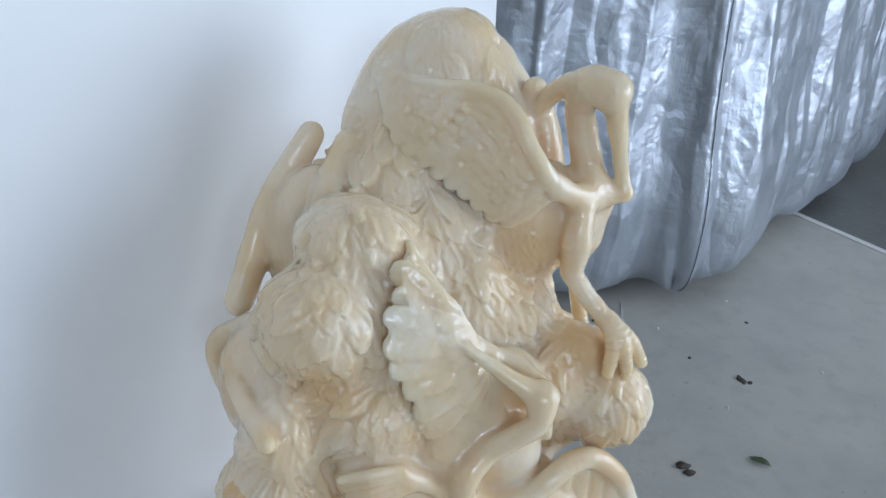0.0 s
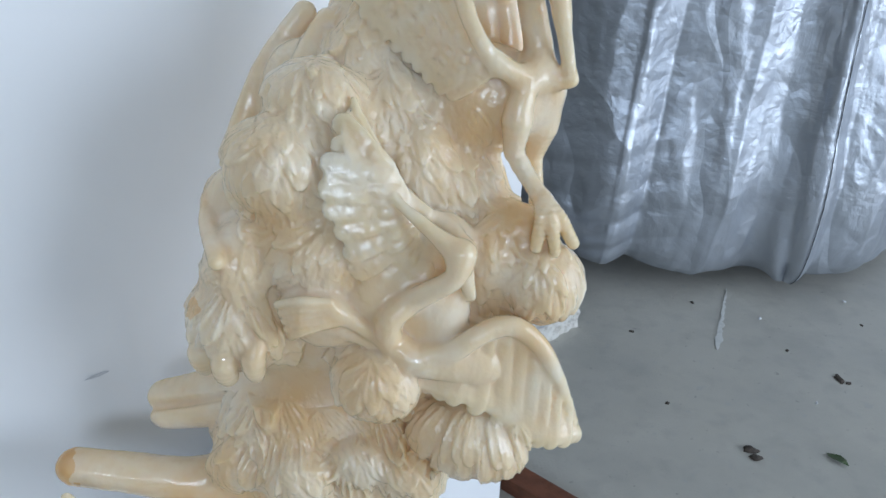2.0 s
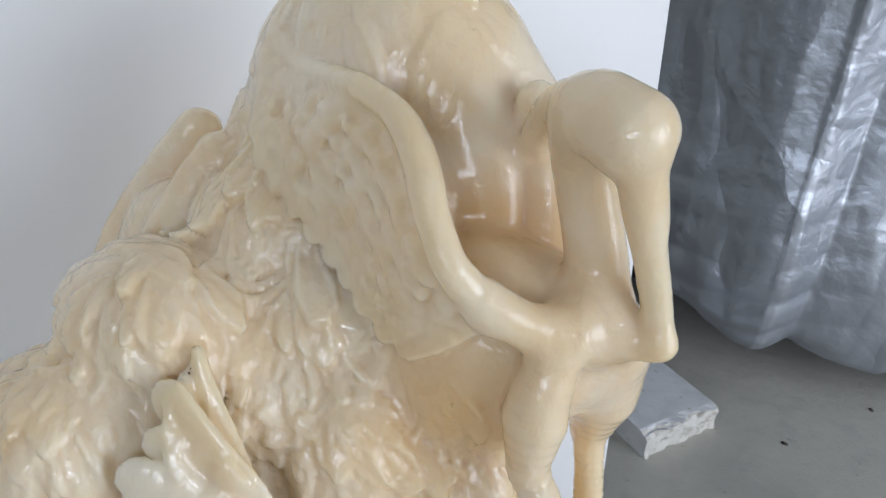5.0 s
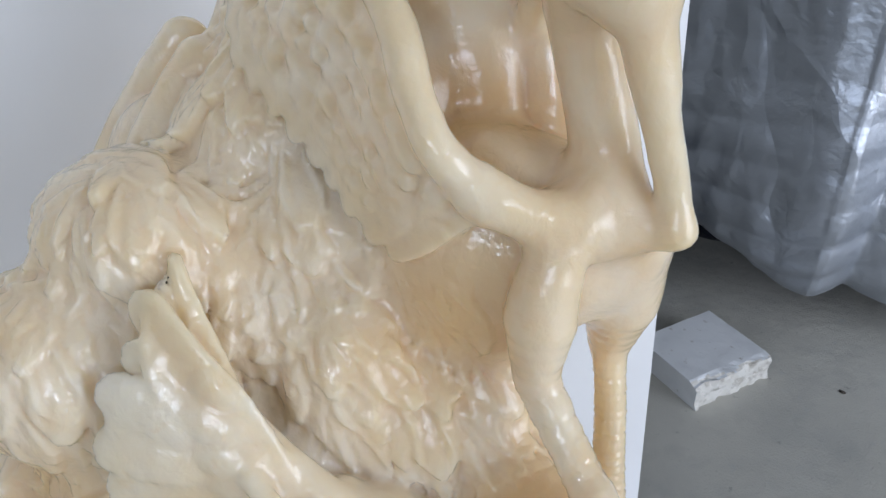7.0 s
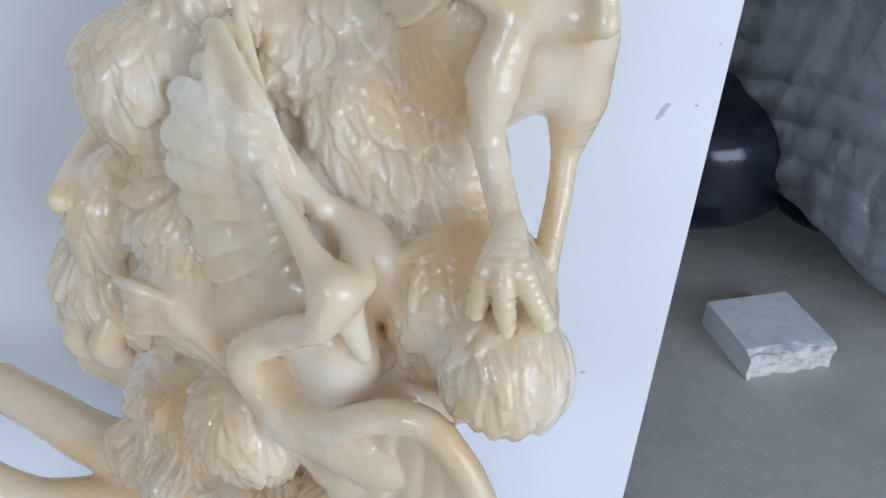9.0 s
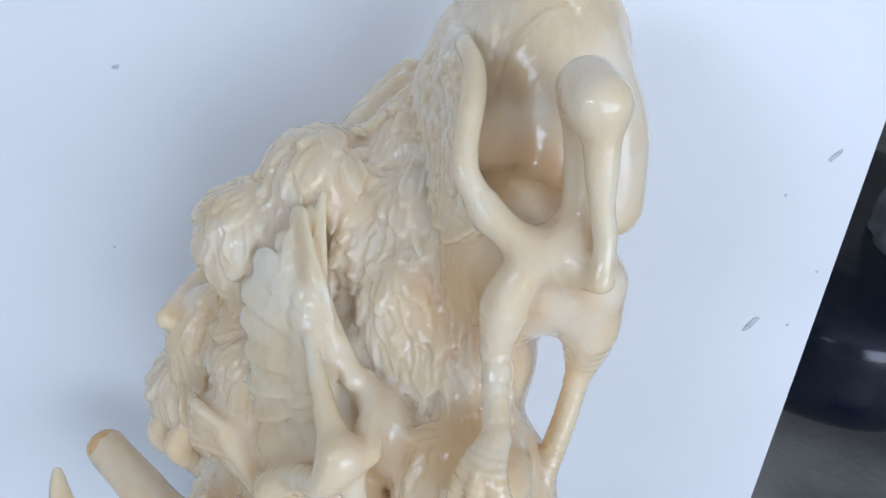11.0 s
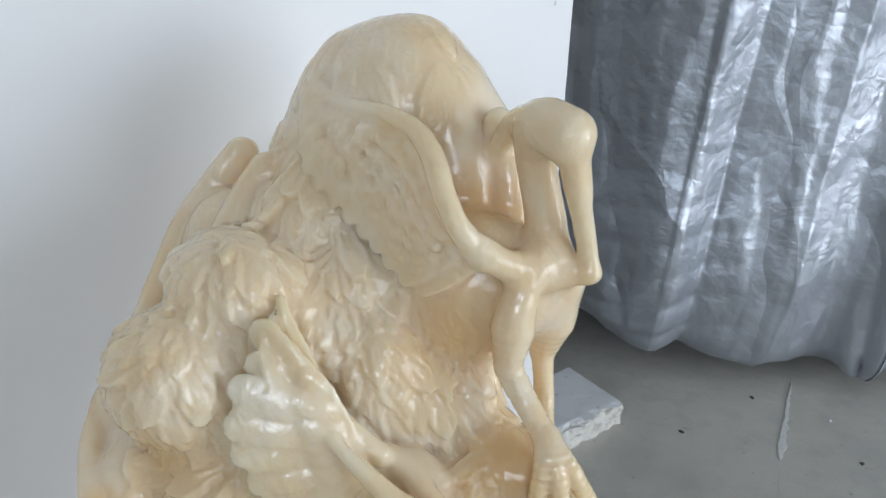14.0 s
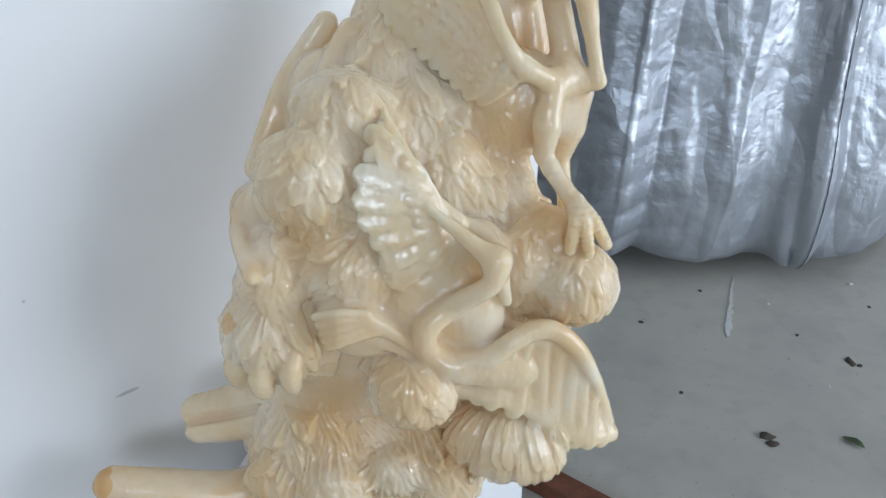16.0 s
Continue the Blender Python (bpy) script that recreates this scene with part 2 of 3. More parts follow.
def tube(points, radii, k=0.006, flat=1.0, normal=None, steps=5, rings=0.0, cut=False):
    """A smooth bent rod; flat: how many times thinner it is along normal; rings: spacing of cross grooves."""
    p = curve_points(points, steps)
    at = np.linspace(0, len(radii) - 1, len(p))
    r = np.interp(at, range(len(radii)), radii)
    grow = r.max()
    where, g = window(p.min(0) - grow, p.max(0) + grow, k + 0.005)
    best = None
    n = None if normal is None else np.array(normal, float) / np.linalg.norm(normal)
    run = 0.0
    for a, b, ra, rb in zip(p[:-1], p[1:], r[:-1], r[1:]):
        ab = b - a
        size = float(ab @ ab) + 1e-12
        v = g - a.astype(np.float32)
        t = np.clip((v @ ab.astype(np.float32)) / size, 0, 1)
        v = v - t[..., None] * ab.astype(np.float32)
        if n is not None:
            w = v @ n.astype(np.float32)
            v = v + (w * (flat - 1))[..., None] * n.astype(np.float32)
        rad = ra + (rb - ra) * t
        d = np.linalg.norm(v, axis=-1) - rad
        if n is not None:
            d = d / (1 + (flat - 1) * np.abs(w) * flat / (np.linalg.norm(v, axis=-1) + 1e-6))
        if rings:
            d = d + 0.0007 * np.cos((run + t * math.sqrt(size)) * (2 * math.pi / rings))
        run += math.sqrt(size)
        best = d if best is None else np.minimum(best, d)
    FIELD[where] = -blend(-FIELD[where], best, k) if cut else blend(FIELD[where], best, k)


def facing_normal(a, b, along):
    n = np.cross(along, b - a)
    return n / np.linalg.norm(n) * (-1 if n[1] > 0 else 1)


def feather(a, b, n, width, half, lean=0.0, bow=0.0, k=0.0012):
    """One flat vane with a rounded tip; lean: how far it tips over its neighbour; bow: how far its middle stands off."""
    side = np.cross(b - a, n)
    side = side / np.linalg.norm(side)
    tube([a, (a + b) / 2 + n * bow, b - (b - a) * 0.05], [width * 0.62, width * 0.85, width, width * 0.9], k=k, flat=width / half, normal=n + side * lean, steps=4)


def wing(lead, roots, tips, count, width, half, edge, lean=0.22, bow=0.003, short=0.0, knobs=0):
    """A thin sheet from the roots to the tips, overlapping vanes on it, a second row of short vanes, small knobs, and a rounded rod along the leading edge."""
    rng = random.Random(count)
    a, b, rod = (curve_points(p, 12) for p in (roots, tips, lead))
    along = a[-1] - a[0]

    def rib(s):
        pa, pb = a[int(s * (len(a) - 1))], b[int(s * (len(b) - 1))]
        return pa, pb, facing_normal(pa, pb, along)

    for i in range(count * 2):
        s = i / (count * 2 - 1)
        pa, pb, n = rib(s)
        feather(pa, pa + (pb - pa) * 0.92, n, width * 0.95, half, 0, bow - half, 0.004)
        pc = rod[int(s * (len(rod) - 1))]
        if np.linalg.norm(pc - pa) > 0.004:
            tube([pa, pc], [width * (0.42 - 0.2 * s), width * (0.24 - 0.1 * s)], k=0.003, flat=width / half / 1.3, normal=n, steps=2)
    for i in range(count):
        pa, pb, n = rib(i / (count - 1))
        size = float(np.clip(np.linalg.norm(pb - pa) / 0.05, 0.35, 1))
        feather(pa, pb, n, width * size * rng.uniform(0.92, 1.08), half, lean, bow + rng.uniform(0, 0.001))
    if short:
        for i in range(count + 2):
            pa, pb, n = rib(i / (count + 1))
            feather(pa + n * 0.002, pa + (pb - pa) * short * rng.uniform(0.9, 1.1) + n * 0.004, n, width * 0.72, half, lean, bow)
    for row in range(knobs):
        for i in range(count * 2 - 2):
            pa, pb, n = rib(min(1.0, max(0.0, (i + 0.5 * (row % 2) + rng.uniform(-0.25, 0.25)) / (count * 2 - 2))))
            c = pa + (pb - pa) * (0.24 + 0.66 * row / knobs + rng.uniform(-0.03, 0.03)) + n * (bow + half * 0.8)
            m = Vector(n).to_track_quat("Z", "Y").to_euler()
            r = rng.uniform(0.0045, 0.0072)
            lump(c, (r * rng.uniform(0.9, 1.25), r, 0.0042), [math.degrees(v) for v in m], k=0.0030)
    tube(lead, edge, k=0.003)


def leaf_relief(at, n, way, length, half, height, ridges=0.0, skew=0.0, blunt=2):
    """A shallow raised leaf that follows the surface at a point with normal n and points along way."""
    way = way.normalized()
    way = way - n * way.dot(n)
    if way.length < 0.05:
        way = n.orthogonal()
    way.normalize()
    side = way.cross(n)
    at = np.array(at, float)
    where, p = window(at - length, at + length, 0.0)
    q = p - at.astype(np.float32)
    w = q @ np.array(way, np.float32) / length
    u = q @ np.array(side, np.float32)
    out = q @ np.array(n, np.float32)
    shape = half * np.sqrt(np.maximum(1 - w ** blunt, 1e-4)) * (1 - 0.5 / blunt * w)
    rim = np.clip((1 - np.abs(u) / shape) / 0.22, 0, 1)
    rim = np.where((np.abs(w) < 1) & (np.abs(out) < length * 0.7), rim * (2 - rim), 0)
    h = (0.26 + 0.37 * (w + 1)) - 0.18 * np.exp(-(u / (0.14 * half)) ** 2)
    if skew:
        h = h + skew * np.clip(u / half, -1, 1)
    if ridges:
        h = h + 0.14 * np.cos(np.arctan2(u, (w + 1.6) * length) * length * (2 * math.pi / ridges))
    RELIEF[where] = np.maximum(RELIEF[where], (height * rim * h).astype(np.float32))


def press():
    """Lay the gathered relief onto the stone."""
    FIELD[...] -= RELIEF
    RELIEF[...] = 0


def clump(c, r, count, size, seed, facing=(0, -1, 0.2), drop=(0, -0.3, -1), k=0.014, height=0.0060, ridges=0.0055, slim=0.55):
    """A smooth mound of overlapping, shallow petals that flow away from its top."""
    rng = random.Random(seed)
    c, r = Vector(c), Vector(r)
    lump(c, r, k=k)
    face = Vector(facing).normalized()
    for i in range(count * 2):
        z = 1 - 2 * (i + 0.5) / (count * 2)
        turn = i * 2.39996 + rng.uniform(-0.3, 0.3)
        u = Vector((math.cos(turn) * math.sqrt(1 - z * z), math.sin(turn) * math.sqrt(1 - z * z), z))
        if u.dot(face) < -0.1:
            continue
        n = Vector((u.x / r.x, u.y / r.y, u.z / r.z)).normalized()
        s = size * rng.uniform(0.7, 1.3)
        at = c + Vector((u.x * r.x, u.y * r.y, u.z * r.z))
        way = Vector(drop).normalized() + Vector((rng.uniform(-0.4, 0.4), 0, rng.uniform(-0.3, 0.3))) + (u - face * u.dot(face)) * 0.9
        leaf_relief(at, n, way, s, s * slim * rng.uniform(0.8, 1.2), height * rng.uniform(0.7, 1.6), ridges)


def scatter(x0, x1, z0, z1, count, size, seed, drop=(0, 0, -1), slim=0.45, height=0.0054, ridges=0.005, bare=()):
    """Leaves laid on the front of the stone within a field of the plan; bare: (x, z, radius) left smooth."""
    rng = random.Random(seed)
    far = 6
    for i in range(count):
        x, z = rng.uniform(x0, x1), z1 + (z0 - z1) * (i + rng.random()) / count
        if any((x - a) ** 2 + (z - b) ** 2 < c * c for a, b, c in bare):
            continue
        ix, iz = int((x - LOW[0]) / CELL), int((z - LOW[2]) / CELL)
        column = FIELD[ix, :, iz] < 0
        if not column.any():
            continue
        iy = int(column.argmax())
        if iy < far + 1:
            continue
        g = [FIELD[ix + far, iy, iz] - FIELD[ix - far, iy, iz], FIELD[ix, iy + far, iz] - FIELD[ix, iy - far, iz], FIELD[ix, iy, iz + far] - FIELD[ix, iy, iz - far]]
        n = Vector([float(v) for v in g])
        if n.length < 1e-6:
            continue
        n.normalize()
        s = size * rng.uniform(0.7, 1.3)
        way = Vector(drop).normalized() + Vector((rng.uniform(-0.4, 0.4), -0.2, rng.uniform(-0.3, 0.3)))
        leaf_relief((x, AXES[1][iy], z), n, way, s, s * slim * rng.uniform(0.8, 1.2), height * rng.uniform(0.7, 1.6), ridges)


def solid():
    """The surface of FIELD as vertices and quads."""
    inside = FIELD < 0
    count = sum(inside[i:i - 1 or None, j:j - 1 or None, k:k - 1 or None].astype(np.int8) for i in (0, 1) for j in (0, 1) for k in (0, 1))
    cells = np.argwhere((count > 0) & (count < 8))
    index = np.full(count.shape, -1, np.int32)
    index[tuple(cells.T)] = np.arange(len(cells))
    corner = np.array([(i, j, k) for i in (0, 1) for j in (0, 1) for k in (0, 1)])
    value = np.stack([FIELD[tuple((cells + o).T)] for o in corner], 1)
    total, hits = np.zeros((len(cells), 3)), np.zeros(len(cells))
    for a in range(8):
        for b in range(a + 1, 8):
            if np.abs(corner[a] - corner[b]).sum() != 1:
                continue
            cross = (value[:, a] < 0) != (value[:, b] < 0)
            t = np.where(cross, value[:, a] / (value[:, a] - value[:, b] + 1e-12), 0)
            total += np.where(cross[:, None], corner[a] + t[:, None] * (corner[b] - corner[a]), 0)
            hits += cross
    verts = LOW + (cells + total / hits[:, None]) * CELL
    quads = []
    for axis in range(3):
        u, v = (axis + 1) % 3, (axis + 2) % 3
        lo, hi = [slice(None)] * 3, [slice(None)] * 3
        lo[axis], hi[axis] = slice(0, -1), slice(1, None)
        flip = inside[tuple(lo)] != inside[tuple(hi)]
        at = np.argwhere(flip)
        at = at[(at[:, u] > 0) & (at[:, v] > 0) & (at[:, u] < FIELD.shape[u] - 1) & (at[:, v] < FIELD.shape[v] - 1)]
        eu, ev = np.eye(3, dtype=int)[u], np.eye(3, dtype=int)[v]
        quad = np.stack([index[tuple((at - o).T)] for o in (eu + ev, ev, 0 * eu, eu)], 1)
        outward = inside[tuple(at.T)]
        quads.append(np.where(outward[:, None], quad, quad[:, ::-1]))
    return verts, np.concatenate(quads)

# core of the stone
for c, r in (((0.018, 0.872, 1.422), (0.066, 0.074, 0.092)), ((-0.045, 0.866, 1.355), (0.066, 0.072, 0.110)), ((-0.06, 0.85, 1.27), (0.06, 0.06, 0.10)), ((-0.02, 0.862, 1.435), (0.052, 0.05, 0.065)), ((0.052, 0.866, 1.34), (0.040, 0.042, 0.120)),
             ((0.0, 0.815, 1.22), (0.095, 0.07, 0.14)), ((0.02, 0.785, 1.17), (0.09, 0.06, 0.11)), ((-0.085, 0.72, 1.19), (0.095, 0.085, 0.11)),
             ((0.02, 0.735, 1.02), (0.12, 0.085, 0.11)), ((-0.10, 0.70, 1.04), (0.09, 0.075, 0.10)), ((-0.12, 0.70, 0.89), (0.13, 0.085, 0.10)),
             ((0.13, 0.765, 1.10), (0.07, 0.06, 0.085)), ((-0.09, 0.72, 0.79), (0.17, 0.11, 0.10)), ((0.02, 0.72, 0.88), (0.10, 0.07, 0.09))):
    lump(c, r, k=0.03)

lump((-0.13, 0.80, 1.26), (0.06, 0.05, 0.10), k=0.03)
lump((-0.185, 0.695, 1.15), (0.045, 0.045, 0.075), k=0.02)
lump((-0.155, 0.640, 1.125), (0.045, 0.048, 0.06), k=0.02)

lump((-0.05, 0.80, 1.335), (0.05, 0.05, 0.05), k=0.03)
lump((-0.035, 0.74, 1.265), (0.045, 0.045, 0.05), k=0.03)
lump((0.092, 0.792, 1.305), (0.060, 0.050, 0.070), k=0.02)

# mounds of foliage
clump((-0.082, 0.722, 1.313), (0.058, 0.050, 0.042), 33, 0.024, 1)
clump((-0.113, 0.670, 1.247), (0.060, 0.056, 0.054), 38, 0.024, 2, drop=(-0.2, -0.3, -1))
clump((0.000, 0.778, 1.283), (0.050, 0.050, 0.060), 30, 0.029, 3)
clump((-0.040, 0.824, 1.345), (0.070, 0.048, 0.052), 35, 0.024, 4)
clump((0.072, 0.775, 1.203), (0.062, 0.062, 0.060), 45, 0.024, 5, drop=(0.3, -0.3, -1))
clump((0.036, 0.738, 1.232), (0.042, 0.038, 0.058), 26, 0.024, 13, drop=(0.2, -0.3, -1))
clump((0.135, 0.742, 1.132), (0.052, 0.056, 0.068), 33, 0.031, 6, slim=0.35, height=0.0055)
clump((0.195, 0.718, 1.115), (0.044, 0.044, 0.050), 22, 0.033, 7, slim=0.42, height=0.0064)
clump((-0.070, 0.664, 1.145), (0.080, 0.056, 0.054), 42, 0.024, 8, drop=(-0.6, -0.3, -0.8), height=0.0049)
clump((-0.160, 0.628, 1.058), (0.060, 0.050, 0.060), 27, 0.033, 9, slim=0.42, height=0.0082)
clump((0.013, 0.630, 1.000), (0.053, 0.050, 0.050), 33, 0.024, 10, height=0.0055)
clump((-0.130, 0.668, 0.860), (0.100, 0.066, 0.060), 30, 0.034, 11, height=0.0085)
clump((-0.010, 0.700, 0.850), (0.090, 0.066, 0.070), 28, 0.034, 12, height=0.0085)

scatter(-0.06, 0.08, 1.40, 1.515, 20, 0.033, 20, drop=(0.1, 0, -1), slim=0.4, height=0.0029)
scatter(-0.12, 0.06, 1.24, 1.40, 76, 0.022, 21, drop=(0.2, 0, -1))
scatter(-0.02, 0.20, 1.08, 1.30, 140, 0.020, 22, drop=(0.25, 0, -1), height=0.0046)
scatter(-0.16, 0.02, 1.06, 1.24, 89, 0.022, 23, drop=(-0.4, 0, -1), height=0.0046, bare=((-0.10, 1.18, 0.03),))
scatter(-0.22, 0.10, 0.74, 0.905, 60, 0.036, 24, drop=(0.3, 0, -1), height=0.0085, slim=0.55)
for c, r in (((-0.175, 0.605, 0.835), 0.030), ((-0.090, 0.600, 0.840), 0.034), ((-0.015, 0.628, 0.860), 0.028), ((0.050, 0.640, 0.845), 0.032)):
    clump(c, (r * 1.2, r * 0.8, r), 9, 0.026, int(r * 1000), height=0.007, slim=0.6)
press()
FOLIAGE = FIELD.copy()
# open space under the crest bird
lump((0.168, 0.800, 1.226), (0.030, 0.085, 0.026), k=0.008, cut=True)
# bird on the crest: body, neck, head, beak, legs, spread wing
lump((0.120, 0.800, 1.312), (0.062, 0.045, 0.052), k=0.02)
lump((0.075, 0.785, 1.290), (0.050, 0.032, 0.060), k=0.02)
tube([(0.160, 0.785, 1.340), (0.160, 0.795, 1.370), (0.154, 0.798, 1.400), (0.147, 0.795, 1.432), (0.155, 0.783, 1.457), (0.174, 0.776, 1.454)], [0.024, 0.017, 0.0155, 0.016, 0.020, 0.021], k=0.009)
tube([(0.157, 0.784, 1.459), (0.137, 0.800, 1.454), (0.118, 0.822, 1.434), (0.104, 0.842, 1.40)], [0.016, 0.013, 0.010, 0.010], k=0.008)
tube([(0.180, 0.777, 1.440), (0.188, 0.778, 1.400), (0.195, 0.782, 1.368), (0.202, 0.779, 1.343)], [0.013, 0.009, 0.008, 0.0065], k=0.006)
tube([(0.165, 0.785, 1.345), (0.185, 0.781, 1.340), (0.200, 0.779, 1.342)], [0.022, 0.012, 0.006], k=0.010)
# lobes of the crest that close the space behind the neck
tube([(0.045, 0.845, 1.445), (0.075, 0.834, 1.395), (0.085, 0.820, 1.343)], [0.032, 0.032, 0.028], k=0.010)
tube([(0.058, 0.875, 1.450), (0.092, 0.880, 1.400), (0.102, 0.880, 1.340)], [0.030, 0.028, 0.030], k=0.012)
tube([(0.106, 0.846, 1.436), (0.118, 0.840, 1.390), (0.122, 0.832, 1.345)], [0.013, 0.018, 0.022], k=0.003)
tube([(0.152, 0.755, 1.332), (0.148, 0.746, 1.300), (0.146, 0.745, 1.262)], [0.014, 0.018, 0.009], k=0.007)
tube([(0.146, 0.745, 1.264), (0.164, 0.735, 1.240), (0.186, 0.722, 1.218)], [0.011, 0.010, 0.011], k=0.005, rings=0.005)
tube([(0.172, 0.805, 1.320), (0.168, 0.815, 1.275), (0.162, 0.822, 1.235)], [0.024, 0.022, 0.011], k=0.012)
tube([(0.162, 0.822, 1.240), (0.170, 0.805, 1.190), (0.180, 0.780, 1.135)], [0.009, 0.009, 0.010], k=0.005, rings=0.005)
for x, y, z in ((0.226, 0.712, 1.172), (0.208, 0.696, 1.165), (0.186, 0.692, 1.172)):
    tube([(0.186, 0.722, 1.220), ((x + 0.19) / 2, (y + 0.702) / 2, 1.205), (x, y, z)], [0.0095, 0.008, 0.0065], k=0.004, rings=0.006)
lump((0.160, 0.735, 1.174), (0.045, 0.033, 0.027), k=0.012)
# smooth flank under the spread wing
lump((0.098, 0.790, 1.297), (0.052, 0.044, 0.056), k=0.010)
crest_edge = [(0.122, 0.742, 1.363), (0.105, 0.733, 1.388), (0.091, 0.740, 1.409), (0.079, 0.752, 1.432), (0.061, 0.763, 1.449), (0.035, 0.773, 1.456), (0.007, 0.790, 1.453), (-0.022, 0.803, 1.452), (-0.050, 0.818, 1.461)]
wing(crest_edge, crest_edge,
     [(0.072, 0.744, 1.325), (0.048, 0.748, 1.335), (0.029, 0.757, 1.347), (0.009, 0.765, 1.359), (-0.011, 0.770, 1.372), (-0.031, 0.776, 1.387), (-0.046, 0.784, 1.404), (-0.054, 0.800, 1.425), (-0.055, 0.815, 1.448)],
     12, 0.0115, 0.0042, [0.0095, 0.009, 0.0088, 0.0082, 0.0075, 0.0068, 0.006, 0.004], bow=-0.002, knobs=5)
tube([(0.155, 0.765, 1.345), (0.140, 0.752, 1.352), (0.122, 0.742, 1.365)], [0.016, 0.013, 0.011], k=0.010)
lump((0.010, 0.825, 1.405), (0.055, 0.034, 0.050), k=0.010)
lump((0.045, 0.808, 1.375), (0.035, 0.034, 0.045), k=0.010)

# bird in front: raised wing, beak, head, neck, body, lowered wing, tail
wing([(0.060, 0.676, 1.204), (0.036, 0.674, 1.226), (0.014, 0.672, 1.254), (-0.004, 0.674, 1.282), (-0.016, 0.682, 1.303), (-0.026, 0.690, 1.325)],
     [(0.066, 0.660, 1.150), (0.054, 0.656, 1.160), (0.048, 0.657, 1.180), (0.046, 0.659, 1.196), (0.042, 0.661, 1.210), (0.036, 0.664, 1.224), (0.030, 0.666, 1.240), (0.018, 0.668, 1.262)],
     [(0.046, 0.638, 1.126), (0.024, 0.630, 1.126), (0.004, 0.627, 1.134), (-0.006, 0.622, 1.158), (-0.017, 0.624, 1.186), (-0.031, 0.627, 1.212), (-0.040, 0.631, 1.238), (-0.042, 0.641, 1.266), (-0.034, 0.671, 1.305)],
     10, 0.0145, 0.0032, [0.010, 0.008, 0.0068, 0.0055, 0.004, 0.003], bow=0.004, lean=0.22, short=0.42)
tube([(0.014, 0.665, 1.250), (-0.013, 0.663, 1.276), (-0.024, 0.671, 1.298), (-0.027, 0.686, 1.318)], [0.014, 0.0155, 0.011, 0.003], k=0.002, flat=3.6, normal=(0.65, -0.52, 0.56))
tube([(0.060, 0.686, 1.198), (0.088, 0.678, 1.188), (0.110, 0.660, 1.175)], [0.010, 0.010, 0.013], k=0.006)
lump((0.015, 0.700, 1.175), (0.040, 0.030, 0.050), k=0.012)
lump((0.078, 0.694, 1.155), (0.040, 0.026, 0.045), k=0.010)
tube([(0.031, 0.652, 1.231), (0.049, 0.648, 1.218), (0.083, 0.642, 1.195), (0.108, 0.640, 1.178)], [0.0045, 0.006, 0.010, 0.016], k=0.006)
tube([(0.110, 0.645, 1.175), (0.114, 0.650, 1.145), (0.120, 0.655, 1.118)], [0.014, 0.010, 0.006], k=0.008)
tube([(0.110, 0.640, 1.178), (0.106, 0.630, 1.155), (0.082, 0.628, 1.135), (0.055, 0.628, 1.115), (0.034, 0.617, 1.092), (0.034, 0.625, 1.058), (0.066, 0.628, 1.038), (0.095, 0.645, 1.035)],
     [0.016, 0.012, 0.012, 0.013, 0.015, 0.017, 0.020, 0.026], k=0.008)
lump((0.105, 0.665, 1.030), (0.060, 0.038, 0.040), (0, 15, 0), k=0.015)
lump((0.068, 0.664, 1.092), (0.050, 0.032, 0.050), k=0.012)
lump((0.000, 0.650, 1.095), (0.045, 0.034, 0.045), k=0.012)
lowered_edge = [(0.076, 0.628, 1.045), (0.103, 0.632, 1.052), (0.127, 0.640, 1.070), (0.149, 0.652, 1.081), (0.174, 0.662, 1.080), (0.200, 0.668, 1.058), (0.219, 0.672, 1.025), (0.236, 0.682, 0.980), (0.250, 0.695, 0.930)]
wing(lowered_edge, lowered_edge,
     [(0.062, 0.634, 1.000), (0.085, 0.630, 0.990), (0.112, 0.630, 0.980), (0.156, 0.646, 0.951), (0.185, 0.650, 0.930), (0.208, 0.655, 0.915), (0.234, 0.664, 0.914), (0.255, 0.690, 0.908)],
     12, 0.0125, 0.0045, [0.015, 0.013, 0.012, 0.012, 0.012, 0.011, 0.010, 0.008, 0.006], bow=-0.004, lean=0.30)
lump((0.122, 0.660, 0.906), (0.078, 0.048, 0.052), (0, 12, 0), k=0.004)
for row, count in ((0, 9), (1, 10), (2, 8)):
    for i in range(count):
        e = max(-0.96, min(0.96, -0.94 + 1.88 * i / (count - 1) + 0.08 * math.sin(i * 2.3 + row)))
        h = 0.55 - 0.5 * row
        out = math.sqrt(max(0.05, 1 - e * e - 0.6 * h * h))
        at = Vector((0.122 + 0.076 * e, 0.660 - 0.048 * out, 0.906 + 0.050 * h - 0.014 * e))
        leaf_relief(at, Vector((0.8 * e, -1, 0.5 * h)).normalized(), Vector((0.4 * e - 0.1, 0, -1)), 0.030, 0.0100 + 0.002 * math.sin(i * 1.7), 0.0058, 0.0045, 0.35, 4)
press()

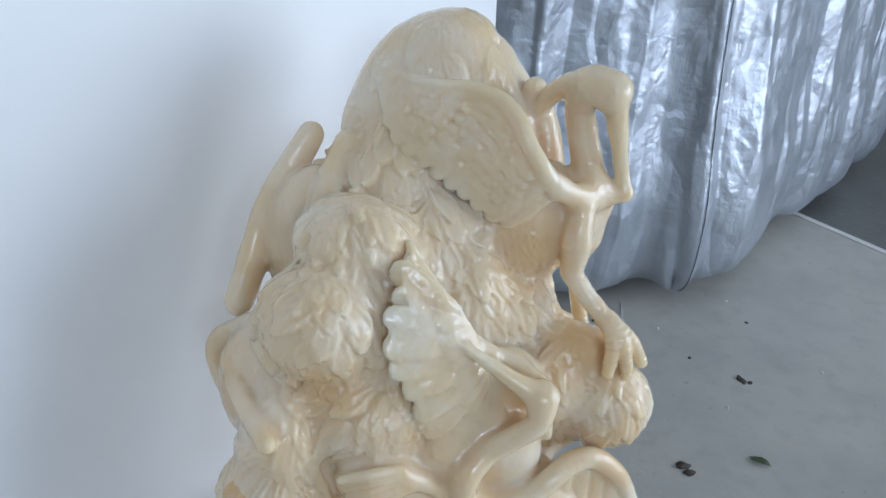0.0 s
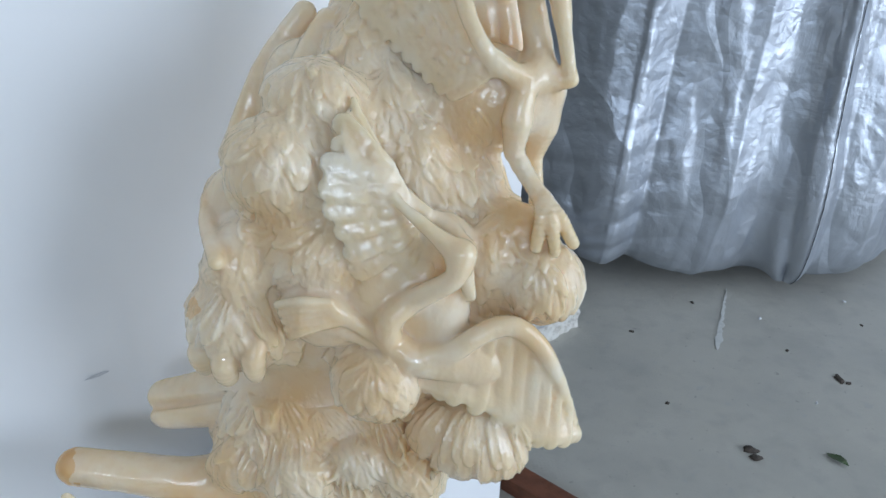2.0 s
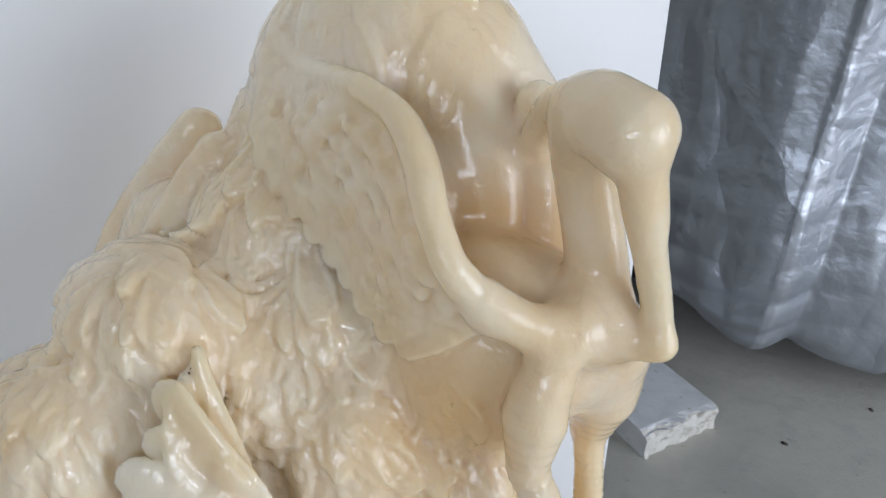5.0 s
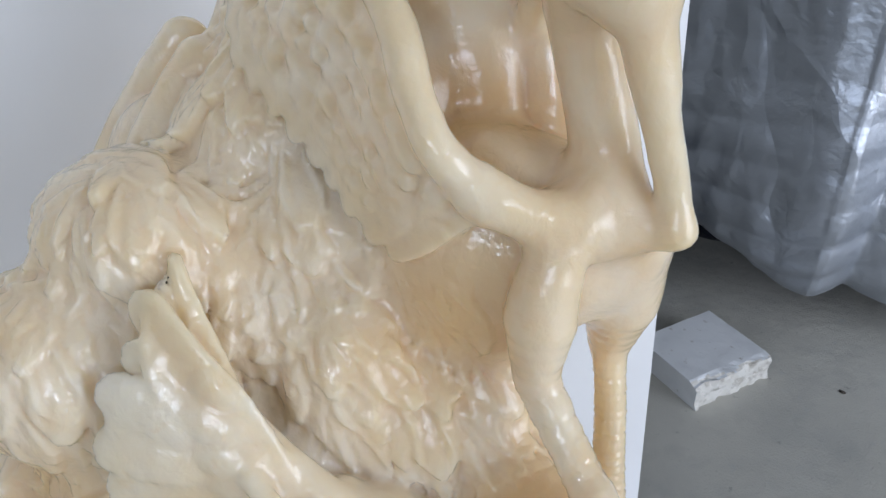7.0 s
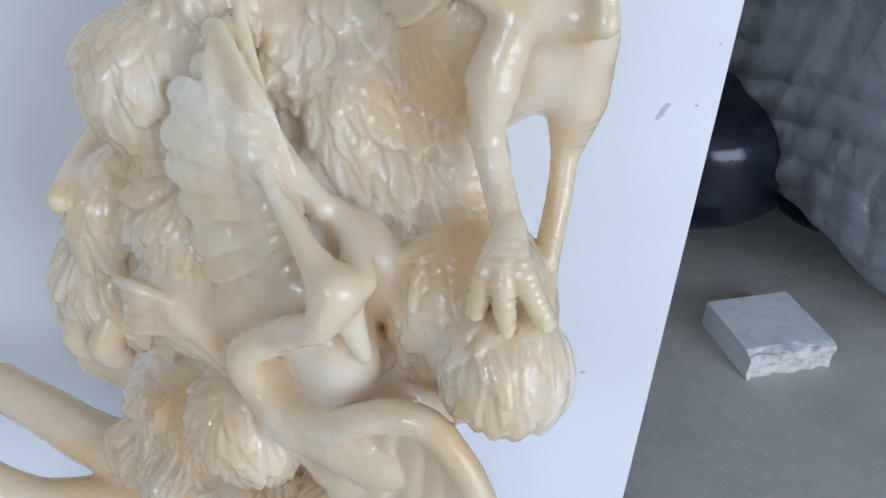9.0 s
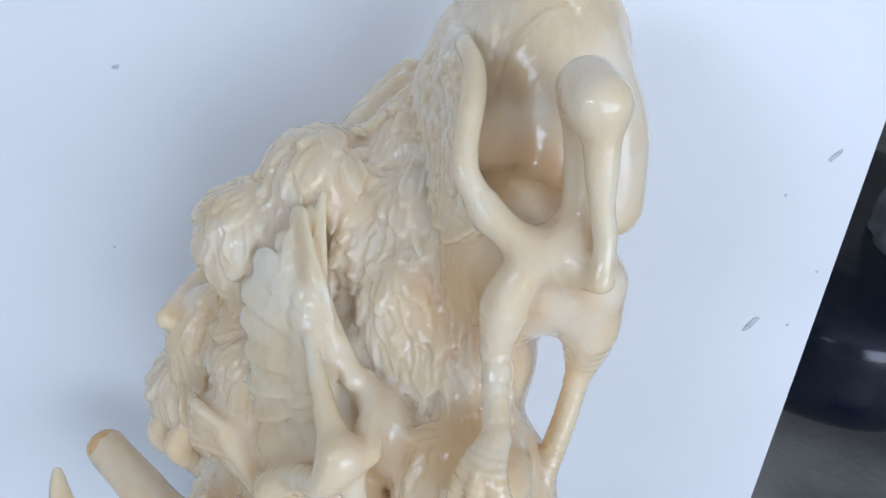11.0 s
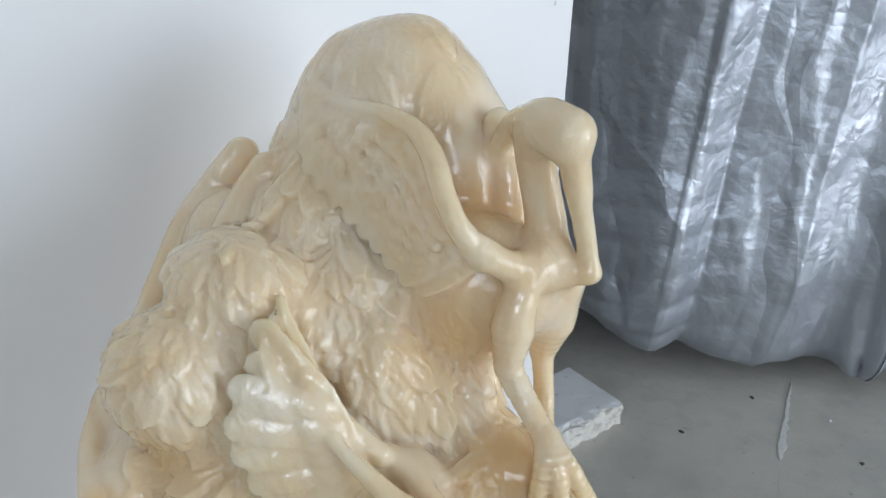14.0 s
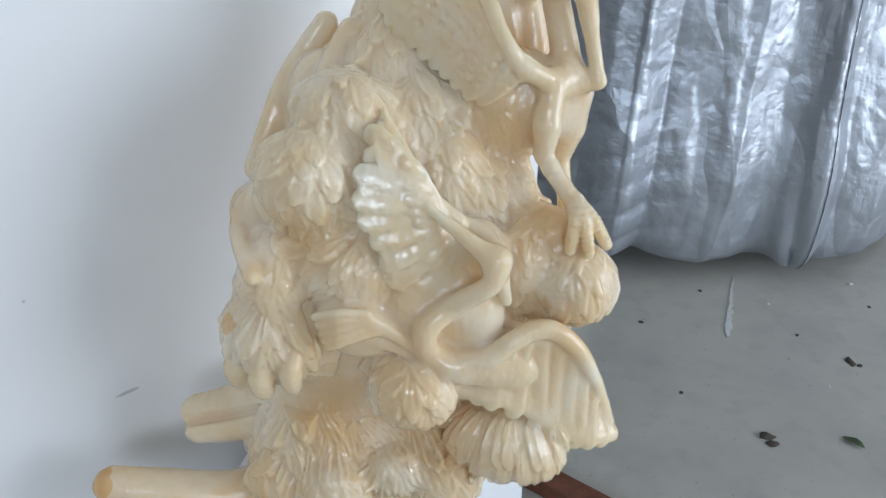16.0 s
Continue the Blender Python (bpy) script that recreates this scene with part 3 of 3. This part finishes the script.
# ribbons, stumps and slabs on the far side
tube([(-0.140, 0.838, 1.380), (-0.182, 0.805, 1.310), (-0.217, 0.760, 1.215)], [0.017, 0.021, 0.018], k=0.010, flat=1.4, normal=(0.75, -0.65, 0))
tube([(-0.098, 0.805, 1.385), (-0.116, 0.772, 1.340), (-0.125, 0.740, 1.300)], [0.012, 0.015, 0.015], k=0.008)
tube([(-0.165, 0.700, 1.235), (-0.198, 0.720, 1.207), (-0.243, 0.748, 1.165), (-0.235, 0.735, 1.120), (-0.195, 0.700, 1.095)], [0.014, 0.014, 0.014, 0.014, 0.014], k=0.010)
tube([(-0.213, 0.690, 1.188), (-0.197, 0.645, 1.175), (-0.160, 0.592, 1.156)], [0.009, 0.010, 0.010], k=0.006)
tube([(-0.300, 0.648, 0.896), (-0.240, 0.660, 0.912), (-0.170, 0.678, 0.930)], [0.022, 0.025, 0.030], k=0.006, flat=1.7, normal=(0.2, -0.5, 0.85))
tube([(-0.288, 0.632, 0.872), (-0.230, 0.645, 0.882), (-0.160, 0.668, 0.900)], [0.023, 0.027, 0.032], k=0.005, flat=1.6, normal=(0.1, -0.8, -0.55))
tube([(-0.325, 0.622, 0.893), (-0.26, 0.632, 0.904), (-0.20, 0.642, 0.920)], [0.008, 0.008, 0.006], k=0.004, cut=True)
lump((-0.160, 0.672, 0.900), (0.044, 0.030, 0.030), (0, 35, 0), k=0.008)
tube([(-0.388, 0.558, 0.827), (-0.32, 0.578, 0.814), (-0.248, 0.600, 0.799), (-0.18, 0.64, 0.79)], [0.025, 0.027, 0.030, 0.036], k=0.012)
tube([(-0.351, 0.492, 0.845), (-0.318, 0.490, 0.805), (-0.255, 0.520, 0.765), (-0.19, 0.60, 0.74)], [0.006, 0.017, 0.027, 0.040], k=0.012)
for x, y, z, w in ((-0.196, 0.598, 1.010, 0.017), (-0.160, 0.586, 1.008, 0.017), (-0.124, 0.590, 1.016, 0.015)):
    tube([(x + 0.004, y + 0.012, z + 0.045), (x, y - 0.006, z + 0.015), (x - 0.003, y + 0.004, z - 0.012)], [w * 0.7, w, w * 0.7], k=0.003)
# fan leaf
lump((-0.058, 0.612, 1.098), (0.042, 0.026, 0.030), (0, -10, 0), k=0.008)
for i in range(5):
    u = i / 4
    tube([(-0.030 + 0.010 * u, 0.600, 1.118 - 0.024 * u), (-0.060, 0.588 - 0.004 * u, 1.122 - 0.038 * u), (-0.090 + 0.014 * u, 0.592, 1.110 - 0.040 * u)], [0.0045, 0.0058, 0.0050], k=0.0022)
lump((-0.050, 0.628, 1.080), (0.050, 0.030, 0.040), k=0.010)
tube([(-0.034, 0.602, 1.112), (-0.010, 0.610, 1.092), (0.018, 0.620, 1.066)], [0.009, 0.010, 0.008], k=0.006)
tube([(-0.050, 0.602, 1.090), (-0.020, 0.612, 1.075), (0.010, 0.622, 1.056)], [0.008, 0.009, 0.008], k=0.006)

verts, quads = solid()
me = bpy.data.meshes.new("carved_statue")
me.vertices.add(len(verts))
me.vertices.foreach_set("co", verts.ravel())
me.loops.add(quads.size)
me.loops.foreach_set("vertex_index", quads.ravel())
me.polygons.add(len(quads))
me.polygons.foreach_set("loop_start", np.arange(0, quads.size, 4))
me.polygons.foreach_set("use_smooth", np.ones(len(quads), bool))
me.update(calc_edges=True)
me.validate()
# hand-cut unevenness of the surface
normals = np.empty(len(verts) * 3)
me.vertices.foreach_get("normal", normals)
normals = normals.reshape(-1, 3)
cut = np.array([0.0011 * noise.noise((x * 34, y * 34, z * 34)) + 0.0007 * (0.5 - abs(noise.noise((x * 95, y * 60, z * 42)))) for x, y, z in verts.tolist()])
me.vertices.foreach_set("co", (verts + normals * cut[:, None]).ravel())
me.update()
me.materials.append(STONE)
me.materials.append(DIRT)
me.materials.append(AMBER)
me.materials.append(CARVED)
middles = verts[quads].mean(1)
slots = np.zeros(len(quads), np.int32)
cells = np.rint((middles - LOW) / CELL).astype(int).clip(0, np.array(FIELD.shape) - 1)
slots[FOLIAGE[tuple(cells.T)] < 0.004] = 3
for slot, stains in ((2, ((-0.400, 0.548, 0.834, 0.030), (-0.204, 0.588, 1.09, 0.016), (0.131, 0.738, 1.193, 0.004))),
                     (1, ((0.114, 0.803, 1.364, 0.0045), (0.128, 0.800, 1.363, 0.003), (0.096, 0.628, 1.050, 0.004), (0.103, 0.628, 1.046, 0.0025), (-0.101, 0.660, 1.316, 0.0025), (0.114, 0.744, 1.349, 0.0025), (0.197, 0.690, 1.172, 0.0025)))):
    for x, y, z, r in stains:
        wobble = np.array([1 + 0.5 * noise.noise(p) for p in (middles * 90).tolist()]) if r > 0.009 else 1.0
        slots[((middles - (x, y, z)) ** 2).sum(1) < (r * wobble) ** 2] = slot
me.polygons.foreach_set("material_index", slots)
tagged(new("carved_statue", me), "large glossy cream stone carving of layered petals and wings", "statue")

# stand under the statue
bm = bmesh.new()
box(bm, (-0.30, 0.62, 0.0), (0.05, 0.86, 0.72))
bevelled(bm, 0.006)
thing("statue_stand", bm, BOARD, "plain white stand under the carved statue", "stand")

# silver tarpaulin over a bulky load
FRONT = [(-0.75, 3.30, 0.30), (-0.45, 2.86, 0.28), (-0.21, 2.68, 0.24), (0.04, 2.60, 0.20), (0.22, 2.56, 0.16), (0.38, 2.58, 0.12), (0.53, 2.62, 0.09), (0.80, 2.72, 0.09), (0.98, 2.67, 0.07),
         (1.30, 2.90, 0.08), (1.62, 3.28, 0.09), (2.07, 3.82, 0.09), (2.47, 4.30, 0.09), (2.3, 5.0, 0.1), (1.2, 4.9, 0.1), (0.0, 4.6, 0.2), (-0.7, 4.1, 0.3), (-0.75, 3.30, 0.30)]
ring = curve_points(FRONT, 60)
gap = np.concatenate([[0], np.cumsum(np.linalg.norm(np.diff(ring, axis=0), axis=1))])
ROWS_UP = 220
at = np.concatenate([np.linspace(0, gap[60], 20, endpoint=False), np.linspace(gap[60], gap[690], 540, endpoint=False), np.linspace(gap[690], gap[-1], 90, endpoint=False)])
COLS = len(at)
hx, hy, hem = [np.interp(at, gap, ring[:, k]) for k in range(3)]
tx, ty = np.roll(hx, -1) - np.roll(hx, 1), np.roll(hy, -1) - np.roll(hy, 1)
size = np.hypot(tx, ty)
nx, ny = ty / size, -tx / size
up = np.linspace(0, 1, ROWS_UP + 1)[:, None]
# broad hanging folds: flat facets between creases, which drift and soften on the way up
def creases(step, deep, seed):
    rng = random.Random(seed)
    knots, heights, s = [], [], -1.0
    while s < gap[-1] + 1:
        knots.append(s)
        heights.append(rng.uniform(-deep, deep))
        s += step * rng.uniform(0.4, 1.6)
    return np.array(knots), np.array(heights)


def fold(step, deep, seed, drift):
    k, h = creases(step, deep, seed)
    return np.stack([np.interp(at + drift * v * np.sin(at * 2 + seed), k, h) for v in up[:, 0]])


pleats = fold(0.26, 0.050, 1, 0.16) * (1 - 0.35 * up) + fold(0.24, 0.036, 2, -0.14) * up + fold(0.07, 0.012, 3, 0.10) * (0.4 + 0.6 * np.abs(1 - 2 * up))
# folds that follow the lifted hem
pleats += 0.022 * np.abs(np.sin(up * 60 - (at - gap[180]) * 9)) * np.exp(-up / 0.14) * np.exp(-(np.maximum(at - gap[260], 0) / 0.25) ** 2)
# gathers at the foot of the front corner
corner = gap[8 * 60]
f = at[None] - corner
pleats *= 1 - 0.7 * np.exp(-(f / 0.05) ** 2)
# hem tucked in under the load
pleats -= 0.07 * np.exp(-up / 0.025) - 0.03 * np.exp(-((up - 0.16) / 0.12) ** 2)
pleats += 0.035 * np.sin(f * 42 + 3 * up) * np.exp(-((f + 0.06) / 0.13) ** 2) * np.exp(-up / 0.08)
mx, my = 0.9, 3.7
bm = bmesh.new()
grid = []
for j in range(ROWS_UP + 1):
    v = j / ROWS_UP
    inward = 0.10 * v + 0.22 * max(0, v - 0.75) / 0.25
    row = []
    for i in range(COLS):
        s, low = at[i], hem[i]
        z = low + (2.35 - low) * v
        pleat = pleats[j, i] + 0.05 * noise.noise((s * 1.5, v * 1.0, 3.0))
        pleat -= 0.010 * abs(noise.noise((s * 5 + 0.8 * z, z * 1.6, 7.0))) + 0.014 * abs(noise.noise((s * 8 - z, z * 2.0, 2.0)))
        pleat += 0.004 * abs(noise.noise((s * 15 + 1.5 * z, z * 6, 9.0))) + 0.0015 * noise.noise((s * 26, z * 30, 1.0))
        x, y = hx[i] + nx[i] * pleat, hy[i] + ny[i] * pleat
        row.append(bm.verts.new((x + (mx - x) * inward, y + (my - y) * inward, z + 0.012 * math.sin(s * 9) * (1 - v))))
    grid.append(row)
for j in range(ROWS_UP):
    for i in range(COLS):
        bm.faces.new((grid[j][i], grid[j][(i + 1) % COLS], grid[j + 1][(i + 1) % COLS], grid[j + 1][i]))
bm.faces.new(grid[-1])
seam = [row[int(np.abs(at - corner - 0.02).argmin())].co.copy() for row in grid]
tarp = thing("silver_tarpaulin", bm, TARP, "crumpled silver-grey tarpaulin hanging in folds over a bulky load", "tarpaulin", smooth=True)
# dark stitched seam down the front corner
column = int(np.abs(at - corner - 0.02).argmin())
bm2 = bmesh.new()
rails = []
for j in range(0, ROWS_UP - 60):
    p = seam[j]
    w = 0.0022 * (0.6 + 0.8 * abs(noise.noise((j * 0.31, 0, 0))))
    out = Vector((nx[column], ny[column], 0)) * 0.003
    side = Vector((-ny[column], nx[column], 0)) * w
    rails.append([bm2.verts.new(p + q) for q in (out - side, out * 1.6, out + side, out * 0.2)])
for a, b in zip(rails[:-1], rails[1:]):
    for k in range(4):
        bm2.faces.new((a[k], a[(k + 1) % 4], b[(k + 1) % 4], b[k]))
part("seam", bm2, THREAD, tarp, "dark stitched seam")

# marble block on the floor, one end broken
block = tagged(new("marble_block"), "rough-sawn white marble block with a chipped end on the floor", "stone block")
block.matrix_world = Matrix.Translation((0.037, 2.308, 0)) @ Matrix.Rotation(radians(-36), 4, "Z")
bm = bmesh.new()
box(bm, (-0.124, -0.130, 0.0), (0.124, 0.130, 0.08))
bmesh.ops.subdivide_edges(bm, edges=bm.edges[:], cuts=24, use_grid_fill=True)
for v in bm.verts:
    p = v.co
    worn = 0.5 + noise.noise(p * 22) + 0.5 * noise.noise(p * 60)
    end = max(0.0, (p.x - 0.084) / 0.040)
    v.co.x -= end * (0.012 * worn + 0.022 * max(0, noise.noise((p.y * 16, 2.0, p.z * 14))))
    v.co.z -= end * 0.012 * max(0, worn) * (p.z > 0.04)
    v.co += p.normalized() * 0.0015 * noise.noise(p * 30)
    if v.co.z < 0:
        v.co.z = 0
bm.normal_update()
for f in [f for f in bm.faces if f.calc_center_median().x > 0.092 and f.normal.x > 0.25]:
    f.material_index = 1
part("slab", bm, [MARBLE, MARBLE_RAW], block)


# small things on the floor
def crumb(at, size, seed):
    b = bmesh.new()
    bmesh.ops.create_icosphere(b, subdivisions=2, radius=1.0)
    for v in b.verts:
        v.co *= 1 + 0.55 * noise.noise(v.co * 1.3 + Vector((seed, 0, 0)))
        v.co = Vector((v.co.x * size[0], v.co.y * size[1], max(0, v.co.z + 0.35) * size[2]))
    bmesh.ops.transform(b, verts=b.verts[:], matrix=Matrix.Translation(at) @ Matrix.Rotation(seed * 1.7, 4, "Z"))
    return b


for i, (x, y, w, d, h) in enumerate(((0.755, 1.82, 0.014, 0.022, 0.008), (0.768, 1.79, 0.018, 0.014, 0.008), (1.075, 2.25, 0.024, 0.012, 0.006), (1.10, 2.235, 0.010, 0.008, 0.004), (0.62, 2.62, 0.008, 0.006, 0.004),
                                     (0.93, 2.38, 0.006, 0.006, 0.004), (1.22, 2.62, 0.007, 0.005, 0.004), (0.52, 1.98, 0.007, 0.006, 0.003), (0.40, 2.36, 0.010, 0.006, 0.004), (1.05, 3.05, 0.008, 0.008, 0.004))):
    thing("debris", crumb((x, y, 0), (w, d, h), i + 1), DIRT, "small dark crumb of dirt on the concrete floor", "debris", smooth=True)["group"] = "debris on the floor"
for i, (x, y, w) in enumerate(((1.19, 2.78, 0.008), (0.86, 2.57, 0.007), (1.38, 2.30, 0.006), (0.98, 2.10, 0.005))):
    thing("stone_chip", crumb((x, y, 0), (w, w * 0.7, 0.005), i + 31), MARBLE, "tiny white stone chip on the concrete floor", "stone chip", smooth=True)["group"] = "stone chips on the floor"
bm = bmesh.new()
outline = [(-0.034, 0.0), (-0.020, 0.010), (0.0, 0.015), (0.018, 0.010), (0.034, 0.001), (0.016, -0.011), (-0.004, -0.013), (-0.022, -0.008)]
top = [bm.verts.new((x, y, 0.006 + 0.006 * abs(y) / 0.013 + 0.003 * math.sin(x * 90))) for x, y in outline]
low = [bm.verts.new((v.co.x, v.co.y, v.co.z - 0.0012)) for v in top]
bm.faces.new(top)
bm.faces.new(low[::-1])
for i in range(8):
    bm.faces.new((top[i], low[i], low[(i + 1) % 8], top[(i + 1) % 8]))
bmesh.ops.transform(bm, verts=bm.verts[:], matrix=Matrix.Translation((0.993, 1.838, 0)) @ Matrix.Rotation(radians(-40), 4, "Z"))
thing("fallen_leaf", bm, LEAF, "small curled green leaf lying on the concrete floor", "leaf")
# pale splash that ran down from the foot of the tarpaulin
bm = bmesh.new()
steps = 40
left, right = [], []
for i in range(steps):
    s = i / (steps - 1)
    x, y = 0.755 - 0.063 * s, 2.76 - 0.44 * s
    w = (0.002 + 0.014 * s) * (0.75 + 0.5 * noise.noise((s * 14, 0, 0))) * (1 if s < 0.9 else (1 - s) * 10 + 0.05)
    left.append(bm.verts.new((x - w + 0.006 * noise.noise((s * 9, 5, 0)), y, 0.003)))
    right.append(bm.verts.new((x + w + 0.008 * noise.noise((s * 17, 9, 0)), y, 0.003)))
for i in range(steps - 1):
    bm.faces.new((left[i], left[i + 1], right[i + 1], right[i]))
low = bmesh.ops.extrude_face_region(bm, geom=bm.faces[:])["geom"]
for v in low:
    if isinstance(v, bmesh.types.BMVert):
        v.co.z = 0.0005
bmesh.ops.recalc_face_normals(bm, faces=bm.faces[:])
thing("lime_splash", bm, LIME, "pale dried lime streak on the concrete floor", "stain")
# light joint strip and darker floor field behind it
JOINT = Matrix.Translation((1.95, 3.43, 0)) @ Matrix.Rotation(math.atan2(-0.385, 0.235), 4, "Z")
bm = bmesh.new()
box(bm, (-1.6, -0.018, 0.0), (3.4, 0.018, 0.004), JOINT)
thing("floor_joint", bm, MORTAR, "pale mortar joint strip across the concrete floor", "floor joint", "structure")
bm = bmesh.new()
box(bm, (-1.6, 0.018, 0.0), (3.4, 2.6, 0.003), JOINT)
thing("floor_field", bm, DARKFLOOR, "darker concrete floor field behind the joint", "floor", "structure")
# timber at the foot of the panel
bm = bmesh.new()
box(bm, (-0.35, -0.035, 0.0), (0.35, 0.035, 0.05), Matrix.Translation((0.40, 1.36, 0)) @ Matrix.Rotation(radians(-27), 4, "Z"))
bevelled(bm, 0.004)
thing("timber_batten", bm, WOOD, "red-brown stained wooden batten lying on the floor", "batten")
# smudges on the panel
for i, (x, z, w, h, turn) in enumerate(((0.074, 1.079, 0.003, 0.015, -30), (0.018, 1.164, 0.002, 0.002, 0), (0.040, 1.31, 0.0025, 0.010, -35), (0.032, 1.464, 0.002, 0.003, 0), (0.081, 1.256, 0.002, 0.002, 0),
                                        (0.855, 1.437, 0.006, 0.005, 0), (0.910, 1.066, 0.002, 0.002, 0), (0.882, 1.313, 0.005, 0.003, 20), (0.816, 0.872, 0.018, 0.003, 4), (0.120, 0.641, 0.006, 0.003, 0), (0.031, 1.085, 0.002, 0.002, 0))):
    bm = bmesh.new()
    edge = [bm.verts.new((w * math.cos(a) * (1 + 0.5 * noise.noise((i * 3.1 + a, 0, 0))), h * math.sin(a) * (1 + 0.4 * noise.noise((i * 2.3 + a, 4, 0))), 0)) for a in np.linspace(0, math.tau, 14, endpoint=False)]
    bm.faces.new(edge)
    bmesh.ops.transform(bm, verts=bm.verts[:], matrix=PANEL @ Matrix.Translation((x, -0.0009, z)) @ Matrix.Rotation(radians(turn), 4, "Y") @ Matrix.Rotation(radians(90), 4, "X"))
    part("smudge", bm, SMUDGE, panel, "faint grey smudge")

# dark car under the cover: corner of the body, tyre, pale oblong piece
car = tagged(new("parked_car"), "dark glossy parked car almost hidden under a silver cover", "car")
bm = bmesh.new()
bmesh.ops.create_uvsphere(bm, u_segments=96, v_segments=64, radius=1.0)
for v in bm.verts:
    v.co = Vector([math.copysign(abs(c) ** 0.5, c) for c in v.co])
# body drawn down near the floor to stand for the shadow beneath the car
bmesh.ops.transform(bm, verts=bm.verts[:], matrix=Matrix.Translation((-1.05, 3.23, 0.30)) @ Matrix.Diagonal((0.93, 0.86, 0.26, 1)))
part("body", bm, BLACK, car, smooth=True)
bm = bmesh.new()
for i in range(48):
    for j in range(16):
        a, b = i * math.tau / 48, j * math.tau / 16
        r = 0.22 + 0.085 * math.cos(b)
        bm.verts.new((0.085 * math.sin(b), r * math.cos(a), r * math.sin(a)))
bm.verts.ensure_lookup_table()
for i in range(48):
    for j in range(16):
        bm.faces.new([bm.verts[k] for k in (i * 16 + j, (i + 1) % 48 * 16 + j, (i + 1) % 48 * 16 + (j + 1) % 16, i * 16 + (j + 1) % 16)])
bmesh.ops.transform(bm, verts=bm.verts[:], matrix=Matrix.Translation((-0.12, 3.05, 0.306)) @ Matrix.Rotation(radians(70), 4, "Z"))
part("tyre", bm, BLACK, car, "black rubber tyre", smooth=True)
bm = bmesh.new()
box(bm, (-0.018, -0.008, -0.055), (0.018, 0.008, 0.055), Matrix.Translation((-0.335, 2.585, 0.27)) @ Matrix.Rotation(radians(42), 4, "Z") @ Matrix.Rotation(radians(-24), 4, "X"))
bevelled(bm, 0.004)
part("pale_piece", bm, MARBLE, car, "pale oblong piece")
